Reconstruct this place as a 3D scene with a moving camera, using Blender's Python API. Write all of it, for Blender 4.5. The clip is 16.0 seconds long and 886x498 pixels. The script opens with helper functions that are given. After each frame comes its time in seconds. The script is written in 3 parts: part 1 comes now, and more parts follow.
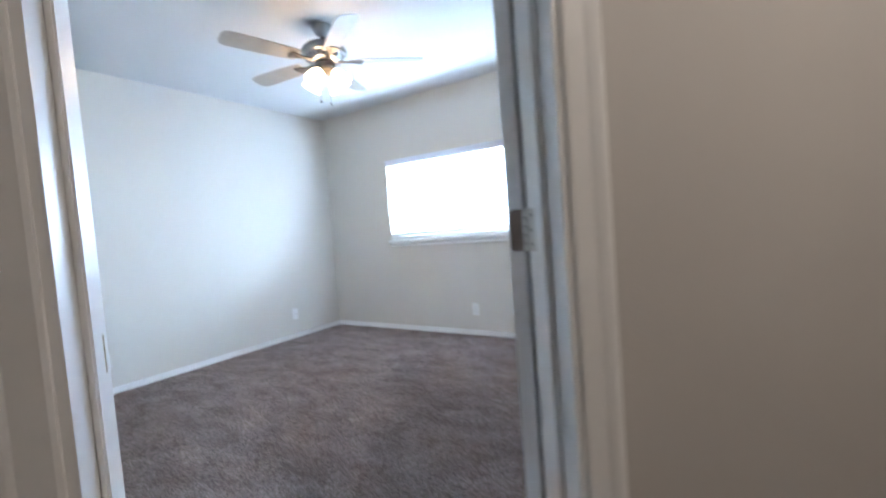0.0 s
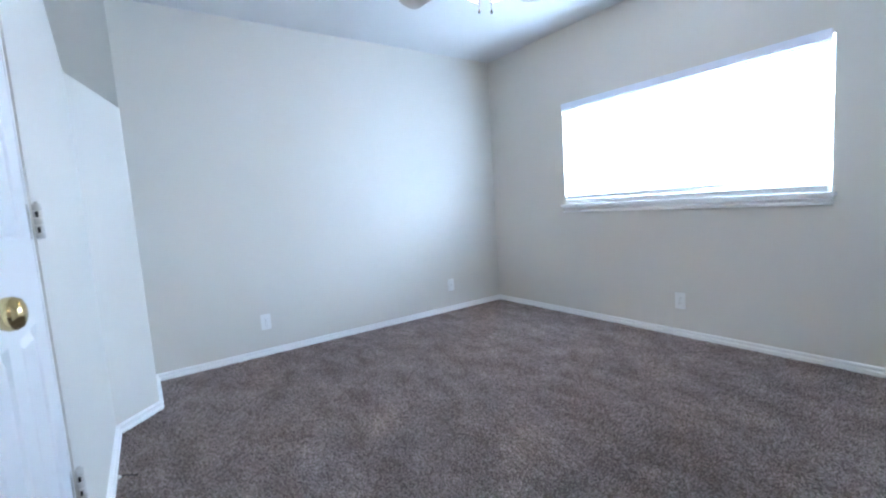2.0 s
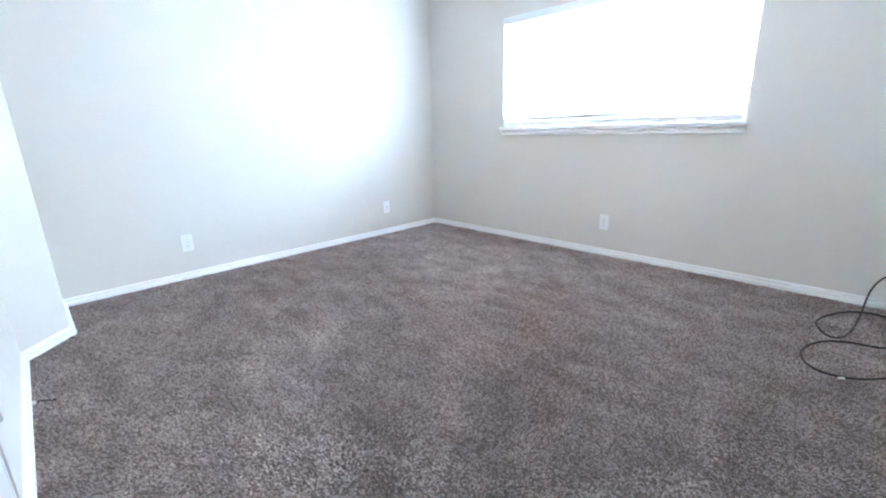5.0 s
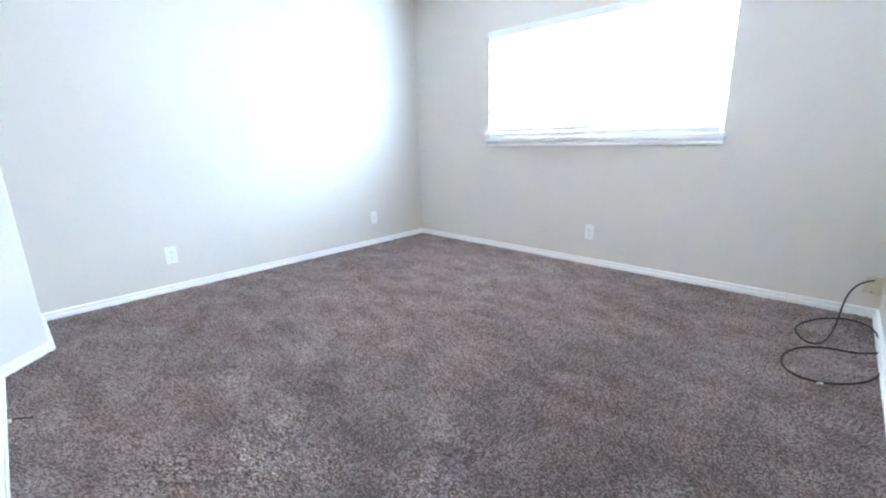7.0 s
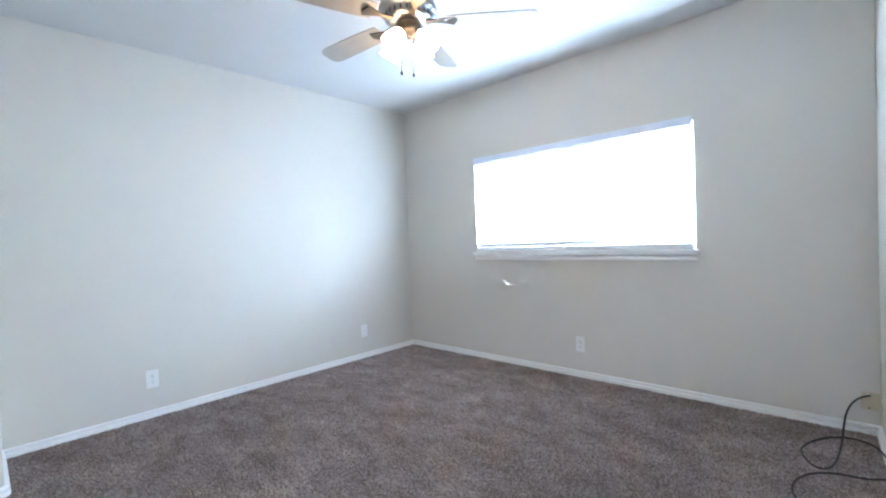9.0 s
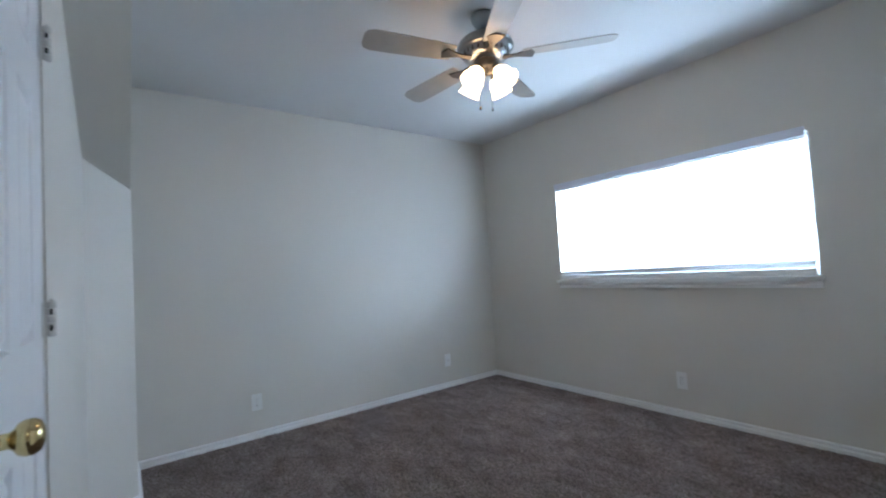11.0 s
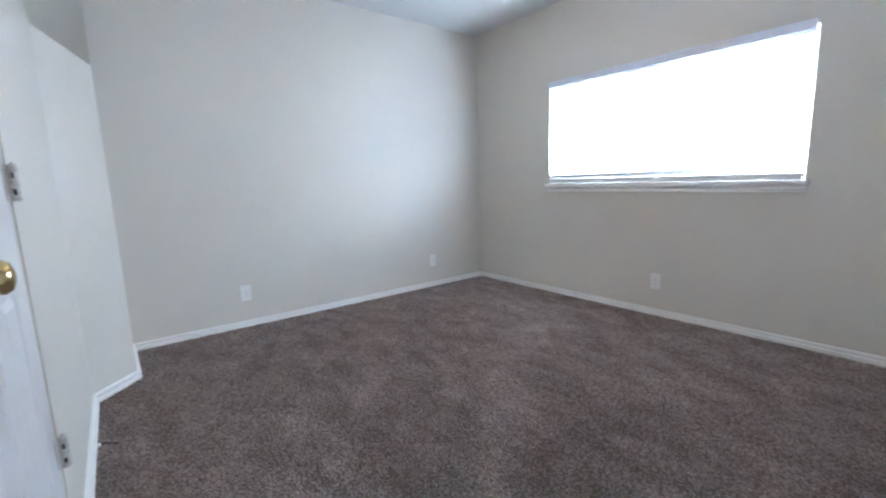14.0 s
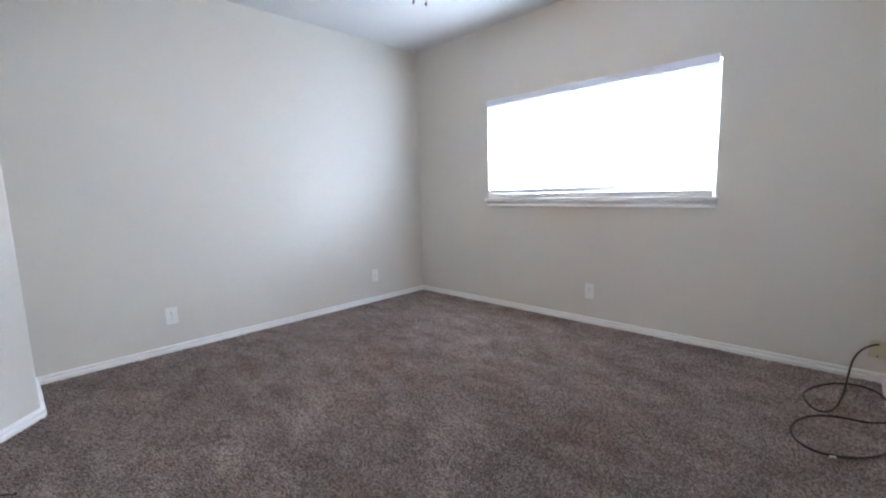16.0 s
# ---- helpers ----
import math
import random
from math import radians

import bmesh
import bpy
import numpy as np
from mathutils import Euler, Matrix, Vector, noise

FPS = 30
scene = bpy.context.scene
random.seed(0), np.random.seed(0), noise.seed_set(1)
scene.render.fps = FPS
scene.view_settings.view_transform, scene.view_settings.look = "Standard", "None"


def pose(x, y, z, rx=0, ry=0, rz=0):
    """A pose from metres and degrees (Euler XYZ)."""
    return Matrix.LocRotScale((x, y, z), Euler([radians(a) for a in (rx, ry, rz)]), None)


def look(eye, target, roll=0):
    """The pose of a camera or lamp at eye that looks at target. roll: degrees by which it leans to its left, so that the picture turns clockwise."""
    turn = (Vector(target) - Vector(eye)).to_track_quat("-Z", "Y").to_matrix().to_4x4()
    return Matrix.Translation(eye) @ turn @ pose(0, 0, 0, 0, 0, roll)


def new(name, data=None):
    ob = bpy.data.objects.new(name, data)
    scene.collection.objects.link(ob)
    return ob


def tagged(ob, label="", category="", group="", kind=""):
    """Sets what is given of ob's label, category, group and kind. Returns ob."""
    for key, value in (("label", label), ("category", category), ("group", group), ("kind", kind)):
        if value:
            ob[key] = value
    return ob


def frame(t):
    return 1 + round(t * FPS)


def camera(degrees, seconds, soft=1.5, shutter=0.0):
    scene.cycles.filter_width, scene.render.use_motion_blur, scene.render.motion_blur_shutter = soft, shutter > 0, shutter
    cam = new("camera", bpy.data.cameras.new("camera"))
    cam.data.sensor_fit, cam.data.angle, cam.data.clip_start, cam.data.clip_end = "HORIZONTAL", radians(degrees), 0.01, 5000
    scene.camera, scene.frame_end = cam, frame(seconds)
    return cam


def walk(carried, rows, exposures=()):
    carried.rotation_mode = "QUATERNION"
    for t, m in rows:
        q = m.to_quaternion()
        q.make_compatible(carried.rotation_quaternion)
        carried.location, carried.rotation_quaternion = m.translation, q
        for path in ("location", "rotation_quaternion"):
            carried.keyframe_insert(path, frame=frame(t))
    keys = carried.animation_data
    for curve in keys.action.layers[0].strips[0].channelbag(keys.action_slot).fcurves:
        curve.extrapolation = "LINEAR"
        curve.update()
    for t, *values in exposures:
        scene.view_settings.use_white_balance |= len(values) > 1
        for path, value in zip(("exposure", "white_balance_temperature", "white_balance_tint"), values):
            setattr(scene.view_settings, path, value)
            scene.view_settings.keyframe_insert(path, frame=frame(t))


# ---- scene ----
cam = camera(91.3, 16.0, 2.0, 0.5)
PATH = [
    (0, (3.929, -3.661, 1.075), (2.844, -1.984, 0.975), -4.4),
    (0.1, (3.883, -3.616, 1.083), (2.745, -1.973, 1.018), -4.3),
    (0.2, (3.84, -3.573, 1.087), (2.668, -1.953, 1.058), -4.1),
    (0.3, (3.794, -3.535, 1.082), (2.601, -1.93, 1.083), -3.6),
    (0.4, (3.741, -3.498, 1.073), (2.516, -1.917, 1.095), -3.1),
    (0.5, (3.691, -3.448, 1.069), (2.444, -1.884, 1.103), -2.8),
    (0.6, (3.652, -3.419, 1.072), (2.397, -1.862, 1.11), -2.7),
    (0.8, (3.584, -3.348, 1.079), (2.314, -1.803, 1.104), -3.5),
    (1, (3.536, -3.257, 1.07), (2.278, -1.703, 1.068), -4.8),
    (1.2, (3.491, -3.197, 1.065), (2.164, -1.701, 1.019), -5.6),
    (1.5, (3.445, -3.081, 1.064), (1.946, -1.764, 0.93), -3.9),
    (2, (3.406, -3.084, 1.046), (1.776, -1.944, 0.842), -3.8),
    (2.5, (3.38, -3.116, 1.025), (1.749, -1.999, 0.727), -1.9),
    (3, (3.367, -3.132, 1.021), (1.691, -2.098, 0.675), -1.5),
    (3.5, (3.356, -3.137, 1.009), (1.697, -2.102, 0.587), -1.2),
    (4, (3.353, -3.138, 0.994), (1.78, -2.012, 0.483), -0.8),
    (4.5, (3.356, -3.128, 0.984), (1.873, -1.899, 0.443), -1.2),
    (5, (3.353, -3.125, 0.988), (1.967, -1.789, 0.446), -1.6),
    (7.5, (3.374, -3.128, 0.996), (2.031, -1.72, 0.533), -1.7),
    (8, (3.386, -3.137, 1.028), (2.028, -1.692, 0.767), -2.2),
    (8.5, (3.39, -3.134, 1.077), (2.051, -1.651, 0.99), -2.4),
    (11, (3.387, -3.144, 1.138), (1.786, -1.947, 1.229), -3.4),
    (11.5, (3.377, -3.146, 1.122), (1.638, -2.158, 1.163), -3.3),
    (12, (3.383, -3.132, 1.099), (1.581, -2.268, 1.02), -2.8),
    (12.5, (3.378, -3.126, 1.065), (1.58, -2.281, 0.832), -2.4),
    (13, (3.378, -3.122, 1.053), (1.621, -2.214, 0.754), -2.6),
    (13.5, (3.384, -3.122, 1.053), (1.709, -2.075, 0.737), -2.0),
    (14, (3.389, -3.119, 1.046), (1.826, -1.913, 0.728), -1.9),
    (14.5, (3.397, -3.111, 1.051), (1.931, -1.789, 0.728), -2.2),
    (15, (3.4, -3.109, 1.055), (2.009, -1.704, 0.754), -2.0),
    (15.5, (3.396, -3.113, 1.06), (2.029, -1.683, 0.768), -2.1),
    (16, (3.38, -3.125, 1.063), (1.992, -1.711, 0.793), -1.6),
]
EXPOSURES = [(0.0, 0.20, 5850, 10), (0.6, 0.20, 5800, 10), (1.2, 0.14, 5650, 10), (3.5, 0.08, 5600, 10), (4.3, 0.40, 5850, 10), (5.0, 0.82, 5880, 10), (7.5, 0.82, 5930, 10), (8.5, 0.60, 5980, 10),
             (10.8, -0.96, 6000, 10), (12.0, -0.86, 5950, 10), (13.0, -0.48, 6130, 11), (14.5, -0.15, 6330, 14), (16.0, -0.13, 6530, 16)]
walk(cam, [(t, look(eye, target, roll)) for t, eye, target, roll in PATH], EXPOSURES)

# ---- world and light ----
world = bpy.data.worlds.new("sky")
scene.world = world
world.use_nodes = True
wn = world.node_tree.nodes
wl = world.node_tree.links
sky = wn.new("ShaderNodeTexSky")
sky.sky_type = "NISHITA"
sky.sun_disc = False
sky.sun_elevation = radians(48)
sky.sun_rotation = radians(150)
wl.new(sky.outputs["Color"], wn["Background"].inputs["Color"])
wn["Background"].inputs["Strength"].default_value = 0.12


def lamp(name, kind, m, energy, color, **more):
    data = bpy.data.lights.new(name, kind)
    data.energy, data.color = energy, color
    for key, value in more.items():
        if key == "size":
            data.size = value
        elif key == "size_y":
            data.shape = "RECTANGLE"
            data.size_y = value
        elif key == "radius":
            data.shadow_soft_size = value
        elif key == "angle":
            data.angle = value
        elif key == "spread":
            data.spread = value
    ob = new(name, data)
    ob.matrix_world = m
    return ob


# the sun falls on the far side of the house
lamp("sun", "SUN", look((0, -20, 25), (0, -2, 0)), 3.0, (1.0, 0.95, 0.87), angle=radians(0.5))
# daylight that stands in the window's opening, behind the blind
lamp("window_daylight", "AREA", pose(1.806, 0.138, 1.40, 90, 0, 180), 455, (0.66, 0.82, 1.0), size=1.77, size_y=0.84)
FAN = (1.79, -1.60)
HALL_LIGHT = (4.9, -3.0)


# ---- materials ----
def mat(name, color, rough=0.6, metal=0.0, var=0.0, scale=8.0, bump=0.0, bump_scale=200.0, bump_dist=0.002,
        spec=0.5, coat=0.0, detail=4.0):
    m = bpy.data.materials.new(name)
    m.use_nodes = True
    n, l = m.node_tree.nodes, m.node_tree.links
    b = n["Principled BSDF"]
    b.inputs["Base Color"].default_value = (*color, 1)
    b.inputs["Roughness"].default_value = rough
    b.inputs["Metallic"].default_value = metal
    b.inputs["Specular IOR Level"].default_value = spec
    b.inputs["Coat Weight"].default_value = coat
    tc = n.new("ShaderNodeTexCoord")
    if var:
        t1 = n.new("ShaderNodeTexNoise")
        t1.inputs["Scale"].default_value, t1.inputs["Detail"].default_value = scale, detail
        l.new(tc.outputs["Object"], t1.inputs["Vector"])
        r = n.new("ShaderNodeMix")
        r.data_type = "RGBA"
        r.inputs[6].default_value = (*[c * (1 - var) for c in color], 1)
        r.inputs[7].default_value = (*[min(1, c * (1 + var)) for c in color], 1)
        l.new(t1.outputs["Fac"], r.inputs[0])
        l.new(r.outputs[2], b.inputs["Base Color"])
    if bump:
        t2 = n.new("ShaderNodeTexNoise")
        t2.inputs["Scale"].default_value, t2.inputs["Detail"].default_value = bump_scale, 3.0
        l.new(tc.outputs["Object"], t2.inputs["Vector"])
        bp = n.new("ShaderNodeBump")
        bp.inputs["Strength"].default_value, bp.inputs["Distance"].default_value = bump, bump_dist
        l.new(t2.outputs["Fac"], bp.inputs["Height"])
        l.new(bp.outputs["Normal"], b.inputs["Normal"])
    return m


WALL = mat("greige_wall_paint", (0.67, 0.643, 0.584), 0.55, var=0.025, scale=1.3, bump=0.35, bump_scale=130, bump_dist=0.0015, spec=0.35)
HALL = mat("beige_hall_paint", (0.57, 0.55, 0.525), 0.55, var=0.03, scale=1.3, bump=0.35, bump_scale=130, bump_dist=0.0015, spec=0.35)
CEIL = mat("ceiling_paint", (0.69, 0.69, 0.68), 0.8, var=0.03, scale=2.0, bump=0.5, bump_scale=90, bump_dist=0.003, spec=0.2)
TRIM = mat("white_trim_paint", (0.87, 0.87, 0.86), 0.32, var=0.02, scale=6, bump=0.12, bump_scale=40, bump_dist=0.001)
DOOR = mat("white_door_paint", (0.80, 0.80, 0.80), 0.30, var=0.02, scale=5, bump=0.15, bump_scale=60, bump_dist=0.001)
PLATE = mat("white_plastic", (0.82, 0.82, 0.80), 0.35)
ALMOND = mat("almond_plastic", (0.60, 0.52, 0.38), 0.4, var=0.08, scale=30)
SLOT = mat("dark_slot", (0.03, 0.03, 0.03), 0.6)
BRASS = mat("polished_brass", (0.60, 0.48, 0.24), 0.14, 1.0, var=0.05, scale=20)
NICKEL = mat("brushed_nickel", (0.30, 0.31, 0.315), 0.30, 1.0, var=0.06, scale=40)
STEEL = mat("worn_hinge_steel", (0.60, 0.58, 0.54), 0.36, 0.7, var=0.2, scale=60)
DARKMETAL = mat("dark_bronze", (0.12, 0.11, 0.10), 0.4, 0.8)
BRONZED = mat("bronzed_hinge_steel", (0.23, 0.18, 0.155), 0.36, 0.95, var=0.15, scale=50)
RUBBER = mat("black_cable_jacket", (0.02, 0.018, 0.017), 0.45, var=0.2, scale=30)
BLADE = mat("grey_washed_blade_wood", (0.42, 0.40, 0.36), 0.45, var=0.12, scale=12)
ALU = mat("white_window_vinyl", (0.55, 0.57, 0.60), 0.4)
SOIL = mat("outside_ground", (0.16, 0.14, 0.10), 0.9, var=0.3, scale=3)


def carpet_material():
    m = mat("taupe_plush_carpet", (0.16, 0.125, 0.11), 0.95, spec=0.1)
    n, l = m.node_tree.nodes, m.node_tree.links
    b = n["Principled BSDF"]
    tc = n.new("ShaderNodeTexCoord")
    big = n.new("ShaderNodeTexNoise")
    big.inputs["Scale"].default_value, big.inputs["Detail"].default_value = 3.2, 5
    fine = n.new("ShaderNodeTexNoise")
    fine.inputs["Scale"].default_value, fine.inputs["Detail"].default_value = 135, 3
    fine.inputs["Roughness"].default_value = 0.7
    for t in (big, fine):
        l.new(tc.outputs["Object"], t.inputs["Vector"])
    # broad tone patches colour in the shading of brushed pile
    r1 = n.new("ShaderNodeValToRGB")
    r1.color_ramp.elements[0].position, r1.color_ramp.elements[1].position = 0.36, 0.66
    r1.color_ramp.elements[0].color = (0.098, 0.074, 0.062, 1)
    r1.color_ramp.elements[1].color = (0.170, 0.134, 0.114, 1)
    l.new(big.outputs["Fac"], r1.inputs["Fac"])
    r2 = n.new("ShaderNodeValToRGB")
    r2.color_ramp.elements[0].position, r2.color_ramp.elements[1].position = 0.34, 0.66
    r2.color_ramp.elements[0].color = (0.62, 0.60, 0.59, 1)
    r2.color_ramp.elements[1].color = (1.30, 1.30, 1.30, 1)
    l.new(fine.outputs["Fac"], r2.inputs["Fac"])
    mx = n.new("ShaderNodeMix")
    mx.data_type, mx.blend_type = "RGBA", "MULTIPLY"
    mx.inputs[0].default_value = 1.0
    l.new(r1.outputs["Color"], mx.inputs[6])
    l.new(r2.outputs["Color"], mx.inputs[7])
    l.new(mx.outputs[2], b.inputs["Base Color"])
    bp = n.new("ShaderNodeBump")
    bp.inputs["Strength"].default_value, bp.inputs["Distance"].default_value = 0.9, 0.012
    l.new(fine.outputs["Fac"], bp.inputs["Height"])
    l.new(bp.outputs["Normal"], b.inputs["Normal"])
    b.inputs["Sheen Weight"].default_value = 0.27
    b.inputs["Sheen Roughness"].default_value = 0.6
    return m


CARPET = carpet_material()


def slat_material(name, through_light, color=(0.88, 0.89, 0.90)):
    m = bpy.data.materials.new(name)
    m.use_nodes = True
    n, l = m.node_tree.nodes, m.node_tree.links
    b = n["Principled BSDF"]
    b.inputs["Base Color"].default_value = (*color, 1)
    b.inputs["Roughness"].default_value = 0.45
    tr = n.new("ShaderNodeBsdfTranslucent")
    tr.inputs["Color"].default_value = (0.88, 0.90, 0.92, 1)
    mx = n.new("ShaderNodeMixShader")
    mx.inputs["Fac"].default_value = through_light
    l.new(b.outputs["BSDF"], mx.inputs[1])
    l.new(tr.outputs["BSDF"], mx.inputs[2])
    l.new(mx.outputs["Shader"], n["Material Output"].inputs["Surface"])
    return m


SLAT = slat_material("white_blind_slat", 0.72)
VALANCE = slat_material("pale_valance", 0.05, (0.78, 0.82, 0.92))


def glow_material(name, color, strength, base=(0.9, 0.9, 0.88)):
    m = mat(name, base, 0.35)
    b = m.node_tree.nodes["Principled BSDF"]
    b.inputs["Emission Color"].default_value = (*color, 1)
    b.inputs["Emission Strength"].default_value = strength
    return m


GLASS_SHADE = glow_material("lit_frosted_glass", (1.0, 0.64, 0.34), 19.0)
BULB = glow_material("lit_bulb", (1.0, 0.72, 0.45), 120.0)


# glow of the unseen fixture added to light the hall
HALL_GLOW = glow_material("lit_opal_glass", (1.0, 0.82, 0.65), 62.0)


def pile_material():
    m = mat("taupe_carpet_fibre", (0.16, 0.125, 0.11), 0.95, spec=0.1)
    n, l = m.node_tree.nodes, m.node_tree.links
    b = n["Principled BSDF"]
    tc = n.new("ShaderNodeTexCoord")
    big = n.new("ShaderNodeTexNoise")
    big.inputs["Scale"].default_value, big.inputs["Detail"].default_value = 5.0, 6
    big.inputs["Roughness"].default_value = 0.58
    big.inputs["Distortion"].default_value = 0.5
    mp = n.new("ShaderNodeMapping")
    mp.inputs["Rotation"].default_value[2] = 0.7
    mp.inputs["Scale"].default_value = (0.8, 1.5, 1.0)
    l.new(tc.outputs["Object"], mp.inputs["Vector"])
    l.new(mp.outputs["Vector"], big.inputs["Vector"])
    geo = n.new("ShaderNodeNewGeometry")
    isl = n.new("ShaderNodeValToRGB")
    isl.color_ramp.elements[0].color = (0.160, 0.130, 0.122, 1)
    isl.color_ramp.elements[1].color = (0.560, 0.476, 0.450, 1)
    l.new(geo.outputs["Random Per Island"], isl.inputs["Fac"])
    # patches painted lighter and darker, as leaning pile would shade
    r1 = n.new("ShaderNodeValToRGB")
    r1.color_ramp.elements[0].position, r1.color_ramp.elements[1].position = 0.34, 0.68
    r1.color_ramp.elements[0].color = (0.74, 0.735, 0.73, 1)
    r1.color_ramp.elements[1].color = (1.17, 1.16, 1.155, 1)
    l.new(big.outputs["Fac"], r1.inputs["Fac"])
    mx = n.new("ShaderNodeMix")
    mx.data_type, mx.blend_type = "RGBA", "MULTIPLY"
    mx.inputs[0].default_value = 1.0
    l.new(isl.outputs["Color"], mx.inputs[6])
    l.new(r1.outputs["Color"], mx.inputs[7])
    l.new(mx.outputs[2], b.inputs["Base Color"])
    return m


PILE = pile_material()


def pane_material():
    m = mat("window_glass", (0.95, 0.97, 0.97), 0.0)
    b = m.node_tree.nodes["Principled BSDF"]
    b.inputs["Transmission Weight"].default_value = 1.0
    b.inputs["IOR"].default_value = 1.1
    return m


GLASS = pane_material()


# ---- mesh helpers ----
def box(bm, x0, x1, y0, y1, z0, z1, m=None):
    vs = [bm.verts.new((x, y, z)) for z in (z0, z1) for x, y in ((x0, y0), (x1, y0), (x1, y1), (x0, y1))]
    for f in ((3, 2, 1, 0), (4, 5, 6, 7), (0, 1, 5, 4), (1, 2, 6, 5), (2, 3, 7, 6), (3, 0, 4, 7)):
        bm.faces.new([vs[i] for i in f])
    if m is not None:
        for v in vs:
            v.co = m @ v.co
    return vs


def prism(bm, poly, z0, z1, axis="z"):
    """A closed prism over a polygon; axis y: the polygon lies in x, z and runs from y=z0 to y=z1."""
    def p(a, b, c):
        return (a, b, c) if axis == "z" else (a, c, b) if axis == "y" else (c, a, b)
    lo = [bm.verts.new(p(x, y, z0)) for x, y in poly]
    hi = [bm.verts.new(p(x, y, z1)) for x, y in poly]
    bm.faces.new(lo[::-1])
    bm.faces.new(hi)
    k = len(poly)
    for i in range(k):
        bm.faces.new((lo[i], lo[(i + 1) % k], hi[(i + 1) % k], hi[i]))


def lathe(bm, profile, m=None, steps=24, cap=True):
    """Turns (radius, z) pairs about z."""
    rings = []
    for r, z in profile:
        ring = []
        for i in range(steps):
            a = 2 * math.pi * i / steps
            v = Vector((r * math.cos(a), r * math.sin(a), z))
            ring.append(bm.verts.new(m @ v if m is not None else v))
        rings.append(ring)
    for a, b in zip(rings, rings[1:]):
        for i in range(steps):
            f = bm.faces.new((a[i], a[(i + 1) % steps], b[(i + 1) % steps], b[i]))
            f.smooth = True
    if cap:
        bm.faces.new(rings[0][::-1])
        bm.faces.new(rings[-1])


def bevel(bm, width, segments=2):
    bmesh.ops.bevel(bm, geom=bm.edges[:], offset=width, segments=segments, affect="EDGES", clamp_overlap=True)


def link(name, bm, material):
    bmesh.ops.recalc_face_normals(bm, faces=bm.faces[:])
    me = bpy.data.meshes.new(name)
    bm.to_mesh(me)
    bm.free()
    me.materials.append(material)
    return new(name, me)


def part(name, bm, material, parent, label=""):
    ob = link(name, bm, material)
    ob.parent = parent
    if label:
        ob["label"] = label
    return ob


def setting(name, bm, material, label, category):
    return tagged(link(name, bm, material), label, category, "", "structure")


def empty(name, m, label, category, group="", kind=""):
    ob = new(name)
    ob.matrix_world = m
    ob.empty_display_size = 0.05
    return tagged(ob, label, category, group, kind)


def one_box(x0, x1, y0, y1, z0, z1, bev=0.0, seg=2):
    bm = bmesh.new()
    box(bm, x0, x1, y0, y1, z0, z1)
    if bev:
        bevel(bm, bev, seg)
    return bm


# ---- plan ----
H = 2.44
YB = -3.28            # closet wall
YF = -3.09            # bulkhead front
KX = 2.80             # where the closet wall turns to the doorway
RA, RB = Vector((3.612, -2.79)), Vector((3.520, 0.0))      # right wall, near and far end
HR = Vector((3.605, -2.795))                                # doorway, hinge side
HL = Vector((3.118, -3.408))                                # doorway, strike side
DV = (HR - HL).normalized()                                 # along the doorway
DN = Vector((-DV.y, DV.x))                                  # into the room
TW = 0.12                                                   # wall thickness
DOOR_H = 2.04


def wall_between(name, a, b, z0, z1, material, label, thick=TW):
    """A wall whose room face runs from a to b, with the room on its left."""
    d = (b - a).normalized()
    n = Vector((-d.y, d.x))
    bm = bmesh.new()
    prism(bm, [a, b, b - n * thick, a - n * thick], z0, z1)
    return setting(name, bm, material, label, "wall")


# floor and ceiling reach past the walls
bm = bmesh.new()
prism(bm, [(-0.1, -5.6), (6.2, -5.6), (6.2, 0.1), (-0.1, 0.1)], -0.12, 0.0)
setting("floor", bm, CARPET, "taupe plush carpet with brushed pile shading put into its colour", "carpet")
bm = bmesh.new()
prism(bm, [(-0.14, -5.6), (6.2, -5.6), (6.2, 0.16), (-0.14, 0.16)], H, H + 0.12)
setting("ceiling", bm, CEIL, "white textured ceiling", "ceiling")
bm = bmesh.new()
prism(bm, [(-400, -400), (400, -400), (400, 400), (-400, 400)], -0.6, -0.45)
setting("ground", bm, SOIL, "bare ground outside the house", "ground")

WX0, WX1, WZ0, WZ1 = 0.912, 2.70, 0.965, 1.808
wall_between("wall_left", Vector((0, 0.14)), Vector((0, -3.4)), 0, H, WALL, "off-white painted drywall of the bedroom")
bm = bmesh.new()
box(bm, 0, WX0, 0, 0.14, 0, H)
box(bm, WX1, 3.68, 0, 0.14, 0, H)
box(bm, WX0, WX1, 0, 0.14, 0, WZ0 - 0.02)
box(bm, WX0, WX1, 0, 0.14, WZ1, H)
setting("wall_window", bm, WALL, "off-white painted drywall around the window", "wall")
wall_between("wall_right", RA, RB, 0, H, WALL, "off-white painted drywall behind the open door")

# thick closet wall: chamfered block, sloping bulkhead, wall with door opening
CX0, CX1 = 1.922, 2.548


def yc(x):
    """The closet wall runs a little out of square."""
    return YB - (x - 0.726) * 0.0126



